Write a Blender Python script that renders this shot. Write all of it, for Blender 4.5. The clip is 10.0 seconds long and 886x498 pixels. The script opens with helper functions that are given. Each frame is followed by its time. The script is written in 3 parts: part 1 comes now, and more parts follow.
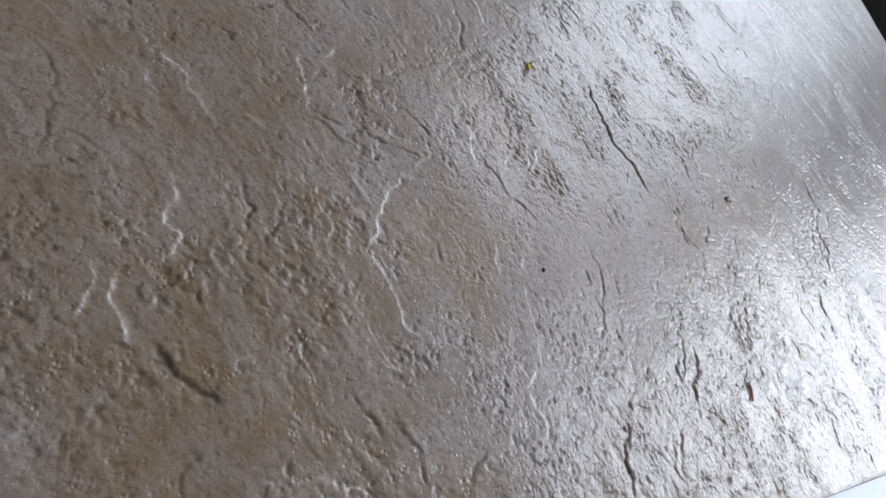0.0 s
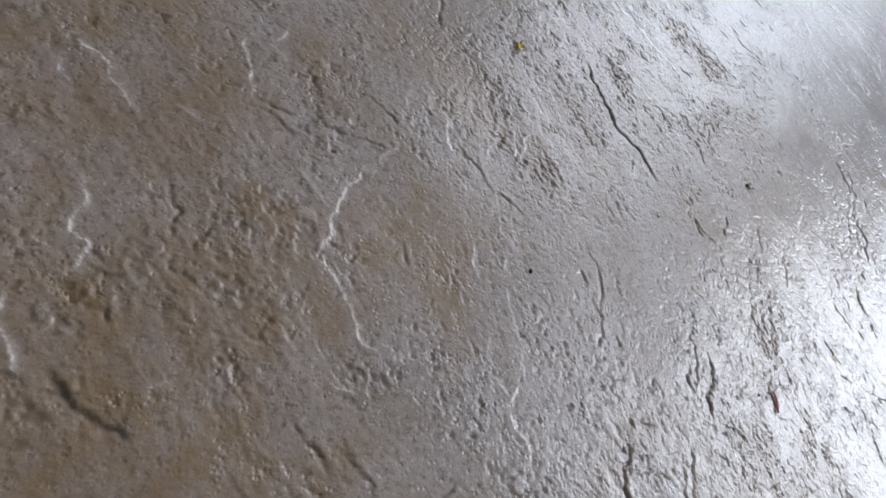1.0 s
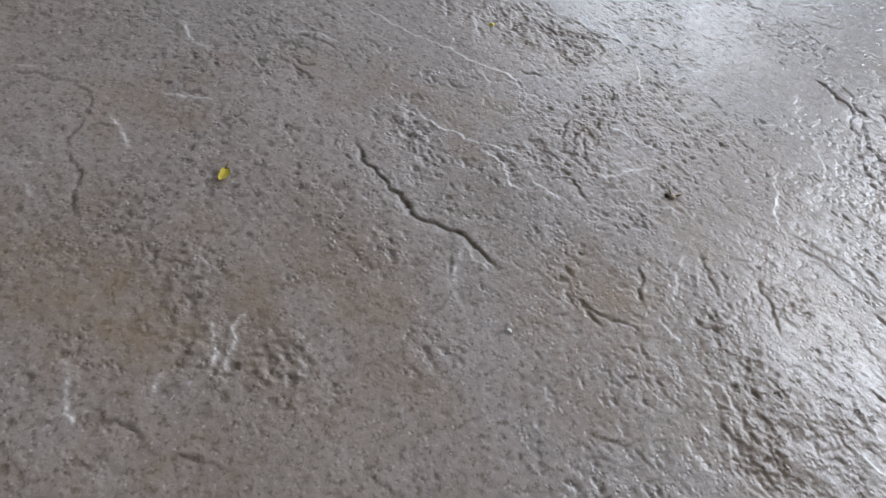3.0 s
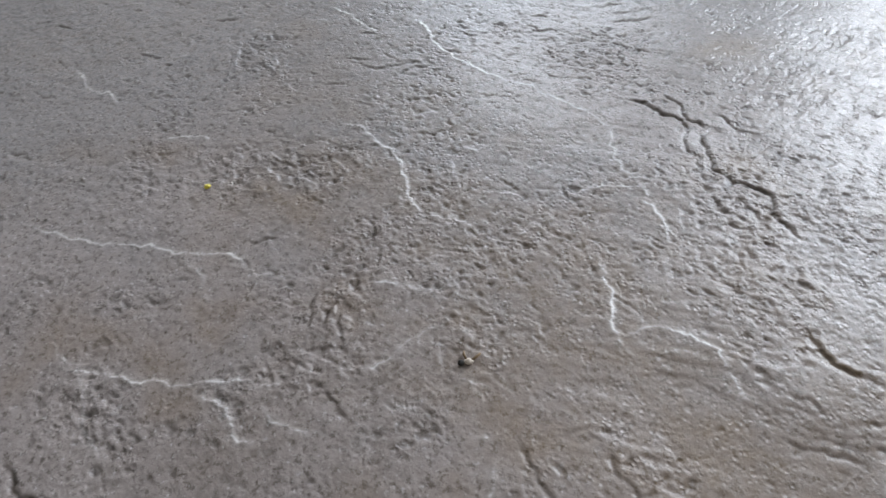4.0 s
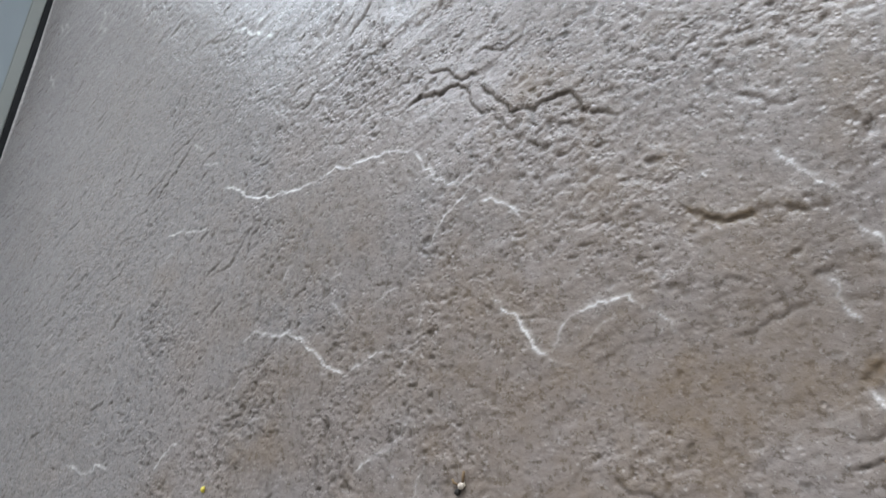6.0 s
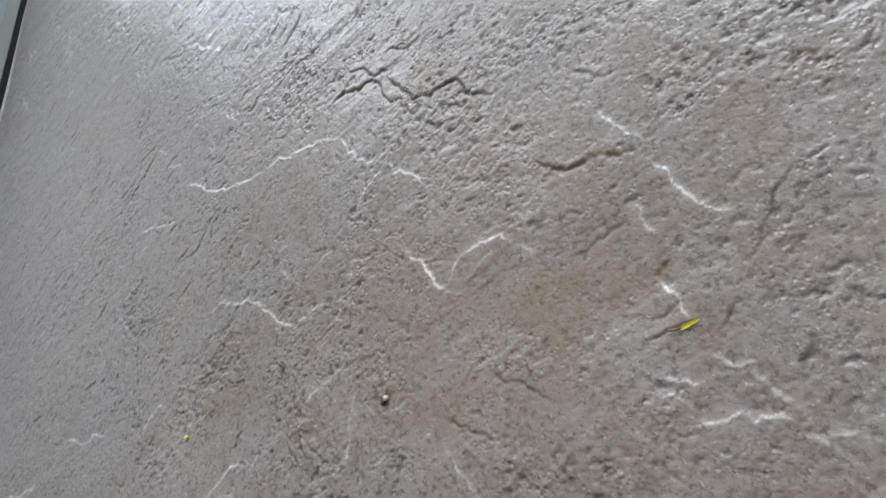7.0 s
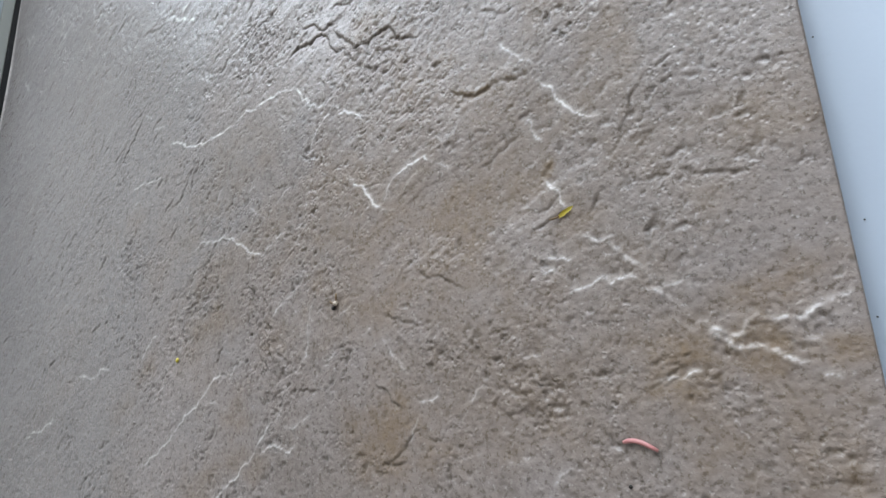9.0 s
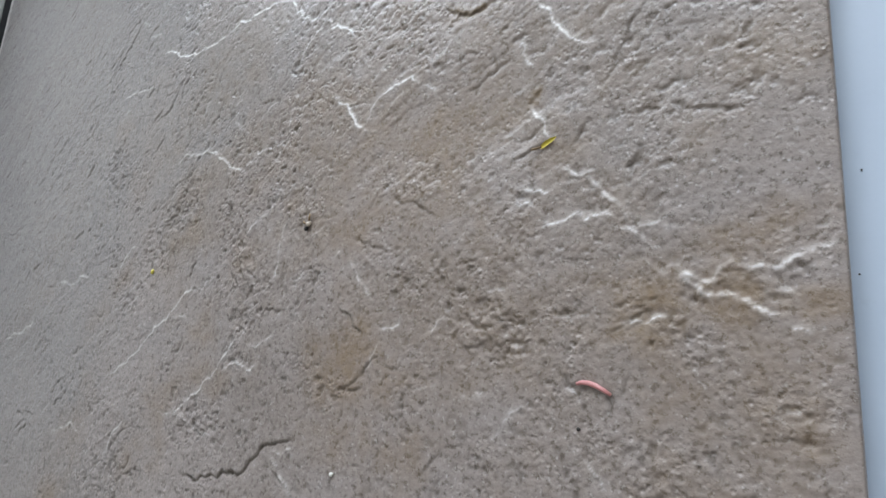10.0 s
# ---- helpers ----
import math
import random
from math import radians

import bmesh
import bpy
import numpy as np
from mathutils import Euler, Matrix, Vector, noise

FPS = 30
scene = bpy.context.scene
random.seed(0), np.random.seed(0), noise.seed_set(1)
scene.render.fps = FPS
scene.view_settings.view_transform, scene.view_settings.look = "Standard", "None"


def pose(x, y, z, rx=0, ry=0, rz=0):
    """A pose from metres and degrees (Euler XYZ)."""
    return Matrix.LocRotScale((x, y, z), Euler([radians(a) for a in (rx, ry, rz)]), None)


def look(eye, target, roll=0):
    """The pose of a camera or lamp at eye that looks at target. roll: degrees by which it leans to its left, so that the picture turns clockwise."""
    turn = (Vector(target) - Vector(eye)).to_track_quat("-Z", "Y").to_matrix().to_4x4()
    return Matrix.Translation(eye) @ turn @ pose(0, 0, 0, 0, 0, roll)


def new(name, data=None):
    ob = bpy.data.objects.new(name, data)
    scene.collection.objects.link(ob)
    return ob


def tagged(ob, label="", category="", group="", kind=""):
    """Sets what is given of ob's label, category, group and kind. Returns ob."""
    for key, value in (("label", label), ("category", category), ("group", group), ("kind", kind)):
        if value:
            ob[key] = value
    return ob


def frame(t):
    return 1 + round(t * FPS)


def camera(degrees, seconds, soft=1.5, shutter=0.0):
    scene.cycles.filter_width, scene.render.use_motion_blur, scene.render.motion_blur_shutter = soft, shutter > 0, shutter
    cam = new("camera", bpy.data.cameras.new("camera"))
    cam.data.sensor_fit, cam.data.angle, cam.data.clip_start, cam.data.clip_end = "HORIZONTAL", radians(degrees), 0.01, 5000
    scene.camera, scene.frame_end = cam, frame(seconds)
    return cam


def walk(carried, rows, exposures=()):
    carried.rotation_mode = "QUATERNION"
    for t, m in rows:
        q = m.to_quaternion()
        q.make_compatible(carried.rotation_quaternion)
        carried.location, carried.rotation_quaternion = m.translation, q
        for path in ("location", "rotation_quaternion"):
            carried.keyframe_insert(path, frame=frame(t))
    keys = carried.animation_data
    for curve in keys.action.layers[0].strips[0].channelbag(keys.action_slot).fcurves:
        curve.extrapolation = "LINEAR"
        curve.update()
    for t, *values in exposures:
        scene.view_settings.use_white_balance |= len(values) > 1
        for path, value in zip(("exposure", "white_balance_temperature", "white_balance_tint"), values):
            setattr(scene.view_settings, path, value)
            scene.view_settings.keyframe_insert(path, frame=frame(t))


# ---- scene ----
import functools

cam = camera(71.011, 10.0)
PATH = [
    (0, (0.26471, -0.38037, 0.16595), (-0.47433, 0.78011, -1.28564), 52.719),
    (0.5, (0.26028, -0.36512, 0.16171), (-0.48120, 0.75819, -1.31760), 51.845),
    (1, (0.25767, -0.34775, 0.15908), (-0.48981, 0.72694, -1.35297), 49.706),
    (1.5, (0.25106, -0.32166, 0.15718), (-0.53207, 0.65086, -1.40516), 44.790),
    (2, (0.24437, -0.29369, 0.15909), (-0.57613, 0.63783, -1.40905), 40.125),
    (2.5, (0.23024, -0.25045, 0.15697), (-0.63161, 0.60483, -1.43228), 28.251),
    (3, (0.21395, -0.19473, 0.15154), (-0.71362, 0.61745, -1.42325), 16.119),
    (3.2, (0.20911, -0.17380, 0.14814), (-0.68332, 0.70724, -1.40985), 16.577),
    (4.3, (0.18671, -0.06181, 0.14029), (-0.81210, 0.79770, -1.36424), -13.546),
    (4.5, (0.18459, -0.04993, 0.13905), (-0.81138, 0.74020, -1.40489), -21.760),
    (5, (0.18563, -0.03326, 0.13464), (-0.77796, 0.63210, -1.48672), -43.894),
    (5.5, (0.20416, -0.02106, 0.14230), (-0.93830, 0.64247, -1.35920), -57.928),
    (6, (0.22925, -0.02059, 0.14486), (-0.90408, 0.60608, -1.37923), -62.314),
    (6.2, (0.24019, -0.02338, 0.14333), (-0.86534, 0.59020, -1.40628), -63.901),
    (7.3, (0.27473, -0.05116, 0.16666), (-0.84223, 0.56278, -1.37460), -67.086),
    (7.5, (0.27656, -0.05449, 0.16964), (-0.86787, 0.54882, -1.35557), -67.723),
    (8, (0.28407, -0.05866, 0.17177), (-0.87398, 0.54288, -1.34384), -68.455),
    (8.5, (0.29323, -0.06661, 0.16679), (-0.84714, 0.52412, -1.36638), -70.196),
    (9, (0.30692, -0.07510, 0.16213), (-0.84366, 0.48253, -1.37580), -71.693),
    (9.5, (0.30975, -0.07960, 0.15732), (-0.88323, 0.39707, -1.37552), -72.089),
    (10, (0.31033, -0.08269, 0.14536), (-0.89120, 0.34814, -1.39435), -70.819),
]
walk(cam, [(t, look(e, g, r)) for t, e, g, r in PATH],
     exposures=[(0, -0.31, 6500, 15), (2.5, -0.22, 6500, 14), (4.5, -0.16, 6500, 12), (6, 0.06, 6500, 11), (7.5, 0.11, 6500, 10), (10, 0.15, 6500, 10)])

# ---- light: two tall windows in the far wall, overcast daylight ----
scene.view_settings.exposure = 0.0
world = bpy.data.worlds.new("overcast_day")
world.use_nodes = True
scene.world = world
_nt = world.node_tree
_sky = _nt.nodes.new("ShaderNodeTexSky")
_sky.sky_type, _sky.sun_disc = "NISHITA", False
_sky.sun_elevation, _sky.sun_rotation = radians(40), radians(0)
_nt.links.new(_sky.outputs[0], _nt.nodes["Background"].inputs[0])
_nt.nodes["Background"].inputs[1].default_value = 0.10

WALL_Y, SILL, HEAD = 2.45, 0.78, 2.25          # window wall, sill and head above the tile's face
WINDOWS = ((-2.75, -1.05), (-0.42, 0.95))       # their spans in x


def window_light(name, x0, x1, watts):
    lamp = bpy.data.lights.new(name, "AREA")
    lamp.shape, lamp.size, lamp.size_y = "RECTANGLE", x1 - x0 - 0.12, HEAD - SILL - 0.12
    lamp.energy, lamp.color = watts, (0.81, 0.91, 1.0)
    ob = new(name, lamp)
    ob.matrix_world = look(((x0 + x1) / 2, WALL_Y + 0.10, (SILL + HEAD) / 2), ((x0 + x1) / 2, 0, (SILL + HEAD) / 2))
    return ob


window_light("window_daylight", *WINDOWS[0], 70)
window_light("window_daylight", *WINDOWS[1], 98)


# ---- materials ----
class Mat:
    """A small wrapper that adds nodes and links to one Principled material."""

    def __init__(self, name, rough=0.5, metal=0.0, colour=(0.5, 0.5, 0.5), spec=0.5):
        self.m = bpy.data.materials.new(name)
        self.m.use_nodes = True
        self.nt = self.m.node_tree
        self.p = self.nt.nodes["Principled BSDF"]
        self.p.inputs["Roughness"].default_value = rough
        self.p.inputs["Metallic"].default_value = metal
        self.p.inputs["Base Color"].default_value = (*colour, 1)
        self.p.inputs["Specular IOR Level"].default_value = spec
        self.at = self.node("ShaderNodeTexCoord").outputs["Object"]

    def node(self, kind, **values):
        n = self.nt.nodes.new(kind)
        for k, v in values.items():
            n.inputs[k.replace("_", " ")].default_value = v
        return n

    def link(self, a, b):
        self.nt.links.new(a, b)

    def noise(self, scale, detail=4.0, rough=0.55, stretch=None, turn=0.0, warp=0.0):
        n = self.node("ShaderNodeTexNoise", Scale=scale, Detail=detail, Roughness=rough, Distortion=warp)
        src = self.at
        if stretch or turn:
            mp = self.node("ShaderNodeMapping")
            mp.inputs["Scale"].default_value = stretch or (1, 1, 1)
            mp.inputs["Rotation"].default_value = (0, 0, radians(turn))
            self.link(src, mp.inputs[0])
            src = mp.outputs[0]
        self.link(src, n.inputs["Vector"])
        return n.outputs["Fac"]

    def attr(self, name):
        n = self.node("ShaderNodeAttribute")
        n.attribute_name = name
        return n.outputs["Fac"]

    def span(self, value, a, b, c=0.0, d=1.0):
        n = self.node("ShaderNodeMapRange", From_Min=a, From_Max=b, To_Min=c, To_Max=d)
        self.link(value, n.inputs[0])
        return n.outputs[0]

    def calc(self, op, a, b):
        n = self.nt.nodes.new("ShaderNodeMath")
        n.operation = op
        for i, v in enumerate((a, b)):
            if isinstance(v, (int, float)):
                n.inputs[i].default_value = v
            else:
                self.link(v, n.inputs[i])
        return n.outputs[0]

    def mix(self, fac, a, b, kind="MIX"):
        n = self.nt.nodes.new("ShaderNodeMix")
        n.data_type, n.blend_type = "RGBA", kind
        for i, v in ((0, fac), (6, a), (7, b)):
            if isinstance(v, tuple):
                n.inputs[i].default_value = (*v, 1)
            elif isinstance(v, (int, float)):
                n.inputs[i].default_value = v
            else:
                self.link(v, n.inputs[i])
        return n.outputs[2]

    def bump(self, height, strength, distance, under=None):
        n = self.node("ShaderNodeBump", Strength=strength, Distance=distance)
        self.link(height, n.inputs["Height"])
        if under is not None:
            self.link(under, n.inputs["Normal"])
        self.link(n.outputs[0], self.p.inputs["Normal"])
        return n.outputs[0]

    def colour(self, socket):
        self.link(socket, self.p.inputs["Base Color"])

    def rough(self, socket):
        self.link(socket, self.p.inputs["Roughness"])


def stone_material():
    """Slate-look porcelain: grey-beige, brown clouds, pale veins with painted glints, dark cracks with painted shade,
    satin sheen.
    """
    k = Mat("slate_porcelain", 0.45, spec=0.5)
    clouds = k.span(k.noise(9, 5, 0.6, warp=0.4), 0.32, 0.70)
    base = k.mix(clouds, (0.134, 0.106, 0.093), (0.226, 0.190, 0.182))
    # cool tint: greyer stone and some painted sky sheen
    base = k.mix(k.calc("MULTIPLY", k.attr("cool"), 0.75), base, (0.147, 0.143, 0.150))
    fine = k.span(k.noise(330, 8, 0.80), 0.36, 0.64)
    base = k.mix(k.calc("MULTIPLY", fine, 0.66), base, (0.372, 0.322, 0.300))
    speck = k.span(k.noise(520, 4, 0.7), 0.54, 0.63)
    base = k.mix(k.calc("MULTIPLY", speck, 0.70), base, (0.064, 0.048, 0.038))
    pale = k.span(k.noise(760, 2, 0.6, turn=40), 0.62, 0.72)
    base = k.mix(k.calc("MULTIPLY", pale, 0.5), base, (0.50, 0.47, 0.46))
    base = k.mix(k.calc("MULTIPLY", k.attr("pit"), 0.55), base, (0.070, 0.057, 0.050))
    rust = k.calc("MULTIPLY", k.attr("rust"), k.span(k.noise(70, 7, 0.75), 0.32, 0.66, 0.30, 1.0))
    base = k.mix(rust, base, (0.168, 0.105, 0.050))
    # pale veins, with the window light on their edges put into the colour
    base = k.mix(k.calc("MULTIPLY", k.attr("vein_glint"), k.span(k.noise(480, 4, 0.65), 0.38, 0.54, 0.30, 1.0)), base, (0.68, 0.64, 0.62))
    # dark cracks: brown-black stain, and the shade of the edges put into the colour
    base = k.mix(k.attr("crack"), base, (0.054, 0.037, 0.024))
    k.colour(base)
    k.rough(k.span(fine, 0, 1, 0.37, 0.25))
    patch = k.attr("patch")
    b = k.bump(k.calc("MULTIPLY", k.noise(620, 5, 0.65), k.span(patch, 0, 1, 0.60, 1.0)), 0.65, 0.00036)
    cells = k.node("ShaderNodeTexVoronoi", Scale=620.0)
    k.link(k.at, cells.inputs["Vector"])
    hole = k.span(cells.outputs["Distance"], 0.12, 0.50, -1.0, 0.0)
    some = k.span(k.noise(210, 3, 0.6), 0.44, 0.60)
    b = k.bump(k.calc("MULTIPLY", k.calc("MULTIPLY", hole, some), k.span(patch, 0, 1, 0.35, 1.0)), 0.9, 0.00030, b)
    k.bump(k.noise(1300, 3, 0.6), 0.35, 0.00013, b)
    return k.m


def painted(name, a, b, rough, dirt=0.15):
    k = Mat(name, rough)
    base = k.mix(k.span(k.noise(7, 4), 0.3, 0.7), a, b)
    base = k.mix(k.calc("MULTIPLY", k.span(k.noise(90, 5, 0.7), 0.62, 0.74), dirt), base, tuple(v * 0.45 for v in a))
    k.colour(base)
    k.bump(k.noise(420, 3), 0.12, 0.0004)
    return k.m


def plain_wall(name, a, b):
    k = Mat(name, 0.85)
    k.colour(k.mix(k.noise(3, 5), a, b))
    k.bump(k.noise(120, 4), 0.2, 0.002)
    return k.m


M_STONE = stone_material()
M_BODY = painted("fired_clay", (0.30, 0.27, 0.24), (0.36, 0.33, 0.30), 0.7, 0.3)
M_WHITE = painted("cool_white_lacquer", (0.46, 0.53, 0.64), (0.50, 0.57, 0.68), 0.42)
M_STEEL = painted("grey_blue_enamel", (0.40, 0.46, 0.50), (0.44, 0.50, 0.54), 0.40)
M_EDGE = painted("beige_edge_band", (0.38, 0.40, 0.38), (0.43, 0.45, 0.43), 0.5, 0.3)
M_BLACK = painted("matt_black", (0.012, 0.012, 0.013), (0.02, 0.02, 0.022), 0.75)
M_PETAL = painted("yellow_petal", (0.62, 0.50, 0.05), (0.72, 0.60, 0.10), 0.55)
M_STALK = painted("dry_stalk", (0.16, 0.10, 0.05), (0.22, 0.14, 0.07), 0.7)
M_HUSK = painted("pale_husk", (0.60, 0.50, 0.42), (0.72, 0.63, 0.54), 0.6)
M_SOIL = painted("dark_grit", (0.018, 0.015, 0.013), (0.035, 0.03, 0.026), 0.8)
M_FIBRE = painted("red_fibre", (0.46, 0.18, 0.18), (0.54, 0.25, 0.24), 0.28)
M_CHALK = painted("chalk_crumb", (0.66, 0.64, 0.60), (0.76, 0.74, 0.70), 0.8)
M_BOARD = plain_wall("brown_board", (0.16, 0.10, 0.06), (0.22, 0.145, 0.09))
M_WALL = plain_wall("cream_plaster", (0.62, 0.59, 0.54), (0.70, 0.67, 0.62))
# near black: the unlit shade beyond the table is put into this colour
M_SHADED_BASE = plain_wall("shaded_wall_base", (0.020, 0.018, 0.017), (0.032, 0.029, 0.027))
M_FLOOR = plain_wall("dark_floor", (0.10, 0.09, 0.08), (0.15, 0.135, 0.12))
M_CEIL = plain_wall("ceiling_paint", (0.72, 0.71, 0.69), (0.78, 0.77, 0.75))


# ---- mesh helpers ----
def part(name, bm, material, parent=None, label=""):
    me = bpy.data.meshes.new(name)
    bm.to_mesh(me)
    bm.free()
    me.materials.append(material)
    ob = new(name, me)
    ob.parent = parent
    if label:
        tagged(ob, label)
    return ob


def thing(name, x, y, z, label, category, group="", kind=""):
    ob = new(name)
    ob.matrix_world = pose(x, y, z)
    return tagged(ob, label, category, group, kind)


def box(x0, x1, y0, y1, z0, z1, bevel=0.0, bm=None):
    bm = bm or bmesh.new()
    made = bmesh.ops.create_cube(bm, size=1.0)["verts"]
    for v in made:
        v.co = ((x0 + x1) / 2 + v.co.x * (x1 - x0), (y0 + y1) / 2 + v.co.y * (y1 - y0), (z0 + z1) / 2 + v.co.z * (z1 - z0))
    if bevel:
        edges = list({e for v in made for e in v.link_edges})
        bmesh.ops.bevel(bm, geom=edges, offset=bevel, segments=2, affect="EDGES")
    return bm


# ---- the room round the display ----
FLOOR_Z = -0.80
tagged(part("floor", box(-3.6, 3.4, -3.2, WALL_Y + 0.2, FLOOR_Z - 0.1, FLOOR_Z), M_FLOOR), "dark stone floor of the showroom", "floor", kind="structure")
tagged(part("ceiling", box(-3.6, 3.4, -3.2, WALL_Y + 0.2, 2.60, 2.70), M_CEIL), "white painted ceiling", "ceiling", kind="structure")
tagged(part("wall_south", box(-3.6, 3.4, -3.2, -3.0, FLOOR_Z, 2.60), M_WALL), "cream plastered wall", "wall", kind="structure")
tagged(part("wall_west", box(-3.6, -3.4, -3.0, WALL_Y, FLOOR_Z, 2.60), M_WALL), "cream plastered wall", "wall", kind="structure")
tagged(part("wall_east", box(3.2, 3.4, -3.0, WALL_Y, FLOOR_Z, 2.60), M_WALL), "cream plastered wall", "wall", kind="structure")
north = bmesh.new()
for x0, x1 in ((-3.6, WINDOWS[0][0]), (WINDOWS[0][1], WINDOWS[1][0]), (WINDOWS[1][1], 3.4)):
    box(x0, x1, WALL_Y, WALL_Y + 0.2, SILL, HEAD, bm=north)
box(-3.6, 3.4, WALL_Y, WALL_Y + 0.2, HEAD, 2.60, bm=north)
tagged(part("wall_north", north, M_WALL), "plastered wall with two window openings", "wall", kind="structure")
# wall base added behind the table, its backlit shade painted as near black
tagged(part("wall_north_base", box(-3.6, 3.4, WALL_Y, WALL_Y + 0.2, FLOOR_Z, SILL), M_SHADED_BASE), "wall below the windows, coloured near black for its backlit shade", "wall", kind="structure")

# ---- the display table under the tile ----
T = 0.010                                         # tile thickness
X0, X1, Y0, Y1 = -0.300, 0.300, -0.615, 0.585     # tile outline
table = thing("display_table", 0.1, 0, FLOOR_Z, "white lacquered display table under the stone tile", "table")


def under(name, bm, material, label=""):
    ob = part(name, bm, material, table, label)
    ob.matrix_parent_inverse = table.matrix_world.inverted()
    return ob


under("tabletop", box(X0 - 0.002, 0.95, -0.80, Y1 - 0.004, -T - 0.030, -T, 0.002), M_WHITE)
for lx in (-0.25, 0.90):
    for ly in (-0.75, 0.50):
        under("leg", box(lx - 0.025, lx + 0.025, ly - 0.025, ly + 0.025, FLOOR_Z, -T - 0.030, 0.003), M_WHITE)

# ---- the stone-look tile: one relief face on a porcelain body ----
rng = np.random.default_rng(7)


def spaced(*spans):
    """Grid lines in millimetres: (start, end, step) one after another."""
    lines = [np.arange(a, b - s / 2, s) for a, b, s in spans]
    return np.append(np.concatenate(lines), spans[-1][1])


GX = spaced((-300, -140, 1.0), (-140, -60, 0.8), (-60, 60, 0.65), (60, 300, 0.5))
GY = spaced((-615, -390, 3.0), (-390, -130, 0.6), (-130, 130, 0.5), (130, 300, 1.0), (300, 585, 2.0))
PX, PY = np.meshgrid(GX, GY)


@functools.lru_cache(maxsize=None)
def lattice(seed):
    return np.random.default_rng(seed).random((512, 512)) * 2 - 1


def field(scale, seed, sx=1.0, sy=1.0, turn=0.0, px=None, py=None):
    """Smooth noise from -1 to 1; scale in millimetres, stretched and turned."""
    px, py = (PX if px is None else px), (PY if py is None else py)
    c, s = math.cos(radians(turn)), math.sin(radians(turn))
    u, v = (c * px + s * py) / (scale * sx) + 5000, (-s * px + c * py) / (scale * sy) + 5000
    iu, iv = np.floor(u).astype(np.int64), np.floor(v).astype(np.int64)
    fu, fv = u - iu, v - iv
    fu, fv = fu * fu * fu * (fu * (fu * 6 - 15) + 10), fv * fv * fv * (fv * (fv * 6 - 15) + 10)
    table_ = lattice(seed)

    def pick(a, b):
        return table_[(iu + a) % 512, (iv + b) % 512]
    return (pick(0, 0) * (1 - fu) + pick(1, 0) * fu) * (1 - fv) + (pick(0, 1) * (1 - fu) + pick(1, 1) * fu) * fv


def layers(scale, seed, n=4, gain=0.55, **kw):
    return sum(field(scale / 2 ** i, seed + i, **kw) * gain ** i for i in range(n))


def blob(x, y, rx, ry, turn=0.0):
    """A soft patch, 1 at its middle, with a ragged rim."""
    c, s = math.cos(radians(turn)), math.sin(radians(turn))
    u, v = c * (PX - x) + s * (PY - y), -s * (PX - x) + c * (PY - y)
    d = np.sqrt((u / rx) ** 2 + (v / ry) ** 2) + 0.6 * RAG
    return np.clip(1.3 - d, 0, 0.9)


RAG = layers(18, 40, 4, 0.6)
# coarse zones where the surface is pitted, and calm ones where it is smooth
PITTED = np.clip(0.38 + 0.55 * layers(55, 60, 3), 0.08, 1.1)
for spot in ((205, -56, 34, 20, 20), (96, -43, 14, 30, 20), (190, -319, 45, 26, 30), (138, -274, 22, 14, 0), (262, -56, 16, 12, 0)):
    PITTED = np.maximum(PITTED, 1.15 * blob(*spot))
for spot in ((106, -55, 17, 19, 0), (178, -46, 18, 9, -3), (214, -63, 16, 9, 0), (257, -61, 7, 5, 0), 
             (45, -10, 28, 13, -8), (74, -97, 19, 9, 3), (-28, 23, 13, 20, 23), (97, -39, 9, 16, 27), (190, -315, 22, 14, 93), 
             (174, -291, 13, 13, 94), (135, -274, 18, 13, 99), (199, -343, 11, 10, 90), (189, -306, 12, 13, 85), 
             (141, -174, 15, 13, 90), (119, -276, 7, 12, 98), (136, -190, 13, 9, 67), (26, -22, 28, 13, 2)):
    PITTED = np.maximum(PITTED, 1.6 * blob(*spot))
CALM = np.clip((PX - 20) / -130, 0, 1)
COOL = np.clip((95 - PX + 0.35 * PY) / 120 + 0.45 * layers(45, 130, 4, 0.6), 0, 1) * np.clip((PY + 210) / 110, 0.15, 1)   # greyer stone towards the upstand, cool sky sheen tinted in as well
PITTED *= 1 - 0.4 * CALM
HEIGHT = 1.3 * layers(120, 1, 3, 0.45)
flakes = layers(34, 10, 2, 0.4, sx=1.6, sy=0.8, turn=30)
HEIGHT += 0.18 * flakes
# thin riven terraces with crisp edges
steps = layers(46, 22, 5, 0.6, sx=2.1, sy=0.65, turn=28)
EDGY = np.clip(0.55 + 0.9 * field(60, 26), 0.1, 1)
HEIGHT += 0.11 * EDGY * (1 - 0.6 * CALM) * (np.tanh(14 * (steps - 0.15)) + np.tanh(14 * (steps + 0.35)) + np.tanh(16 * (steps - 0.6)))
streaks = layers(8, 33, 3, 0.6, sx=3.2, sy=0.55, turn=30)
HEIGHT += 0.07 * EDGY * (1 - 0.8 * CALM) * np.minimum(streaks, 0.15)
HEIGHT += 0.08 * CALM * np.minimum(field(7.5, 37, sx=1.5, sy=0.85, turn=28) + 0.6 * field(4.4, 38, sx=1.5, sy=0.8, turn=40), 0.5)
# patches of close grain, dents with a lip, broken chunks and pinholes; smooth ground between them
PATCH = np.clip(0.42 + 1.15 * layers(17, 64, 3, 0.6) * (1 - 0.35 * CALM), 0.20, 1.25) * (0.50 + 0.70 * PITTED)
grain = layers(2.5, 70, 2, 0.8)
grain = np.where(grain > 0, grain * 0.3, np.tanh(grain * 1.5))
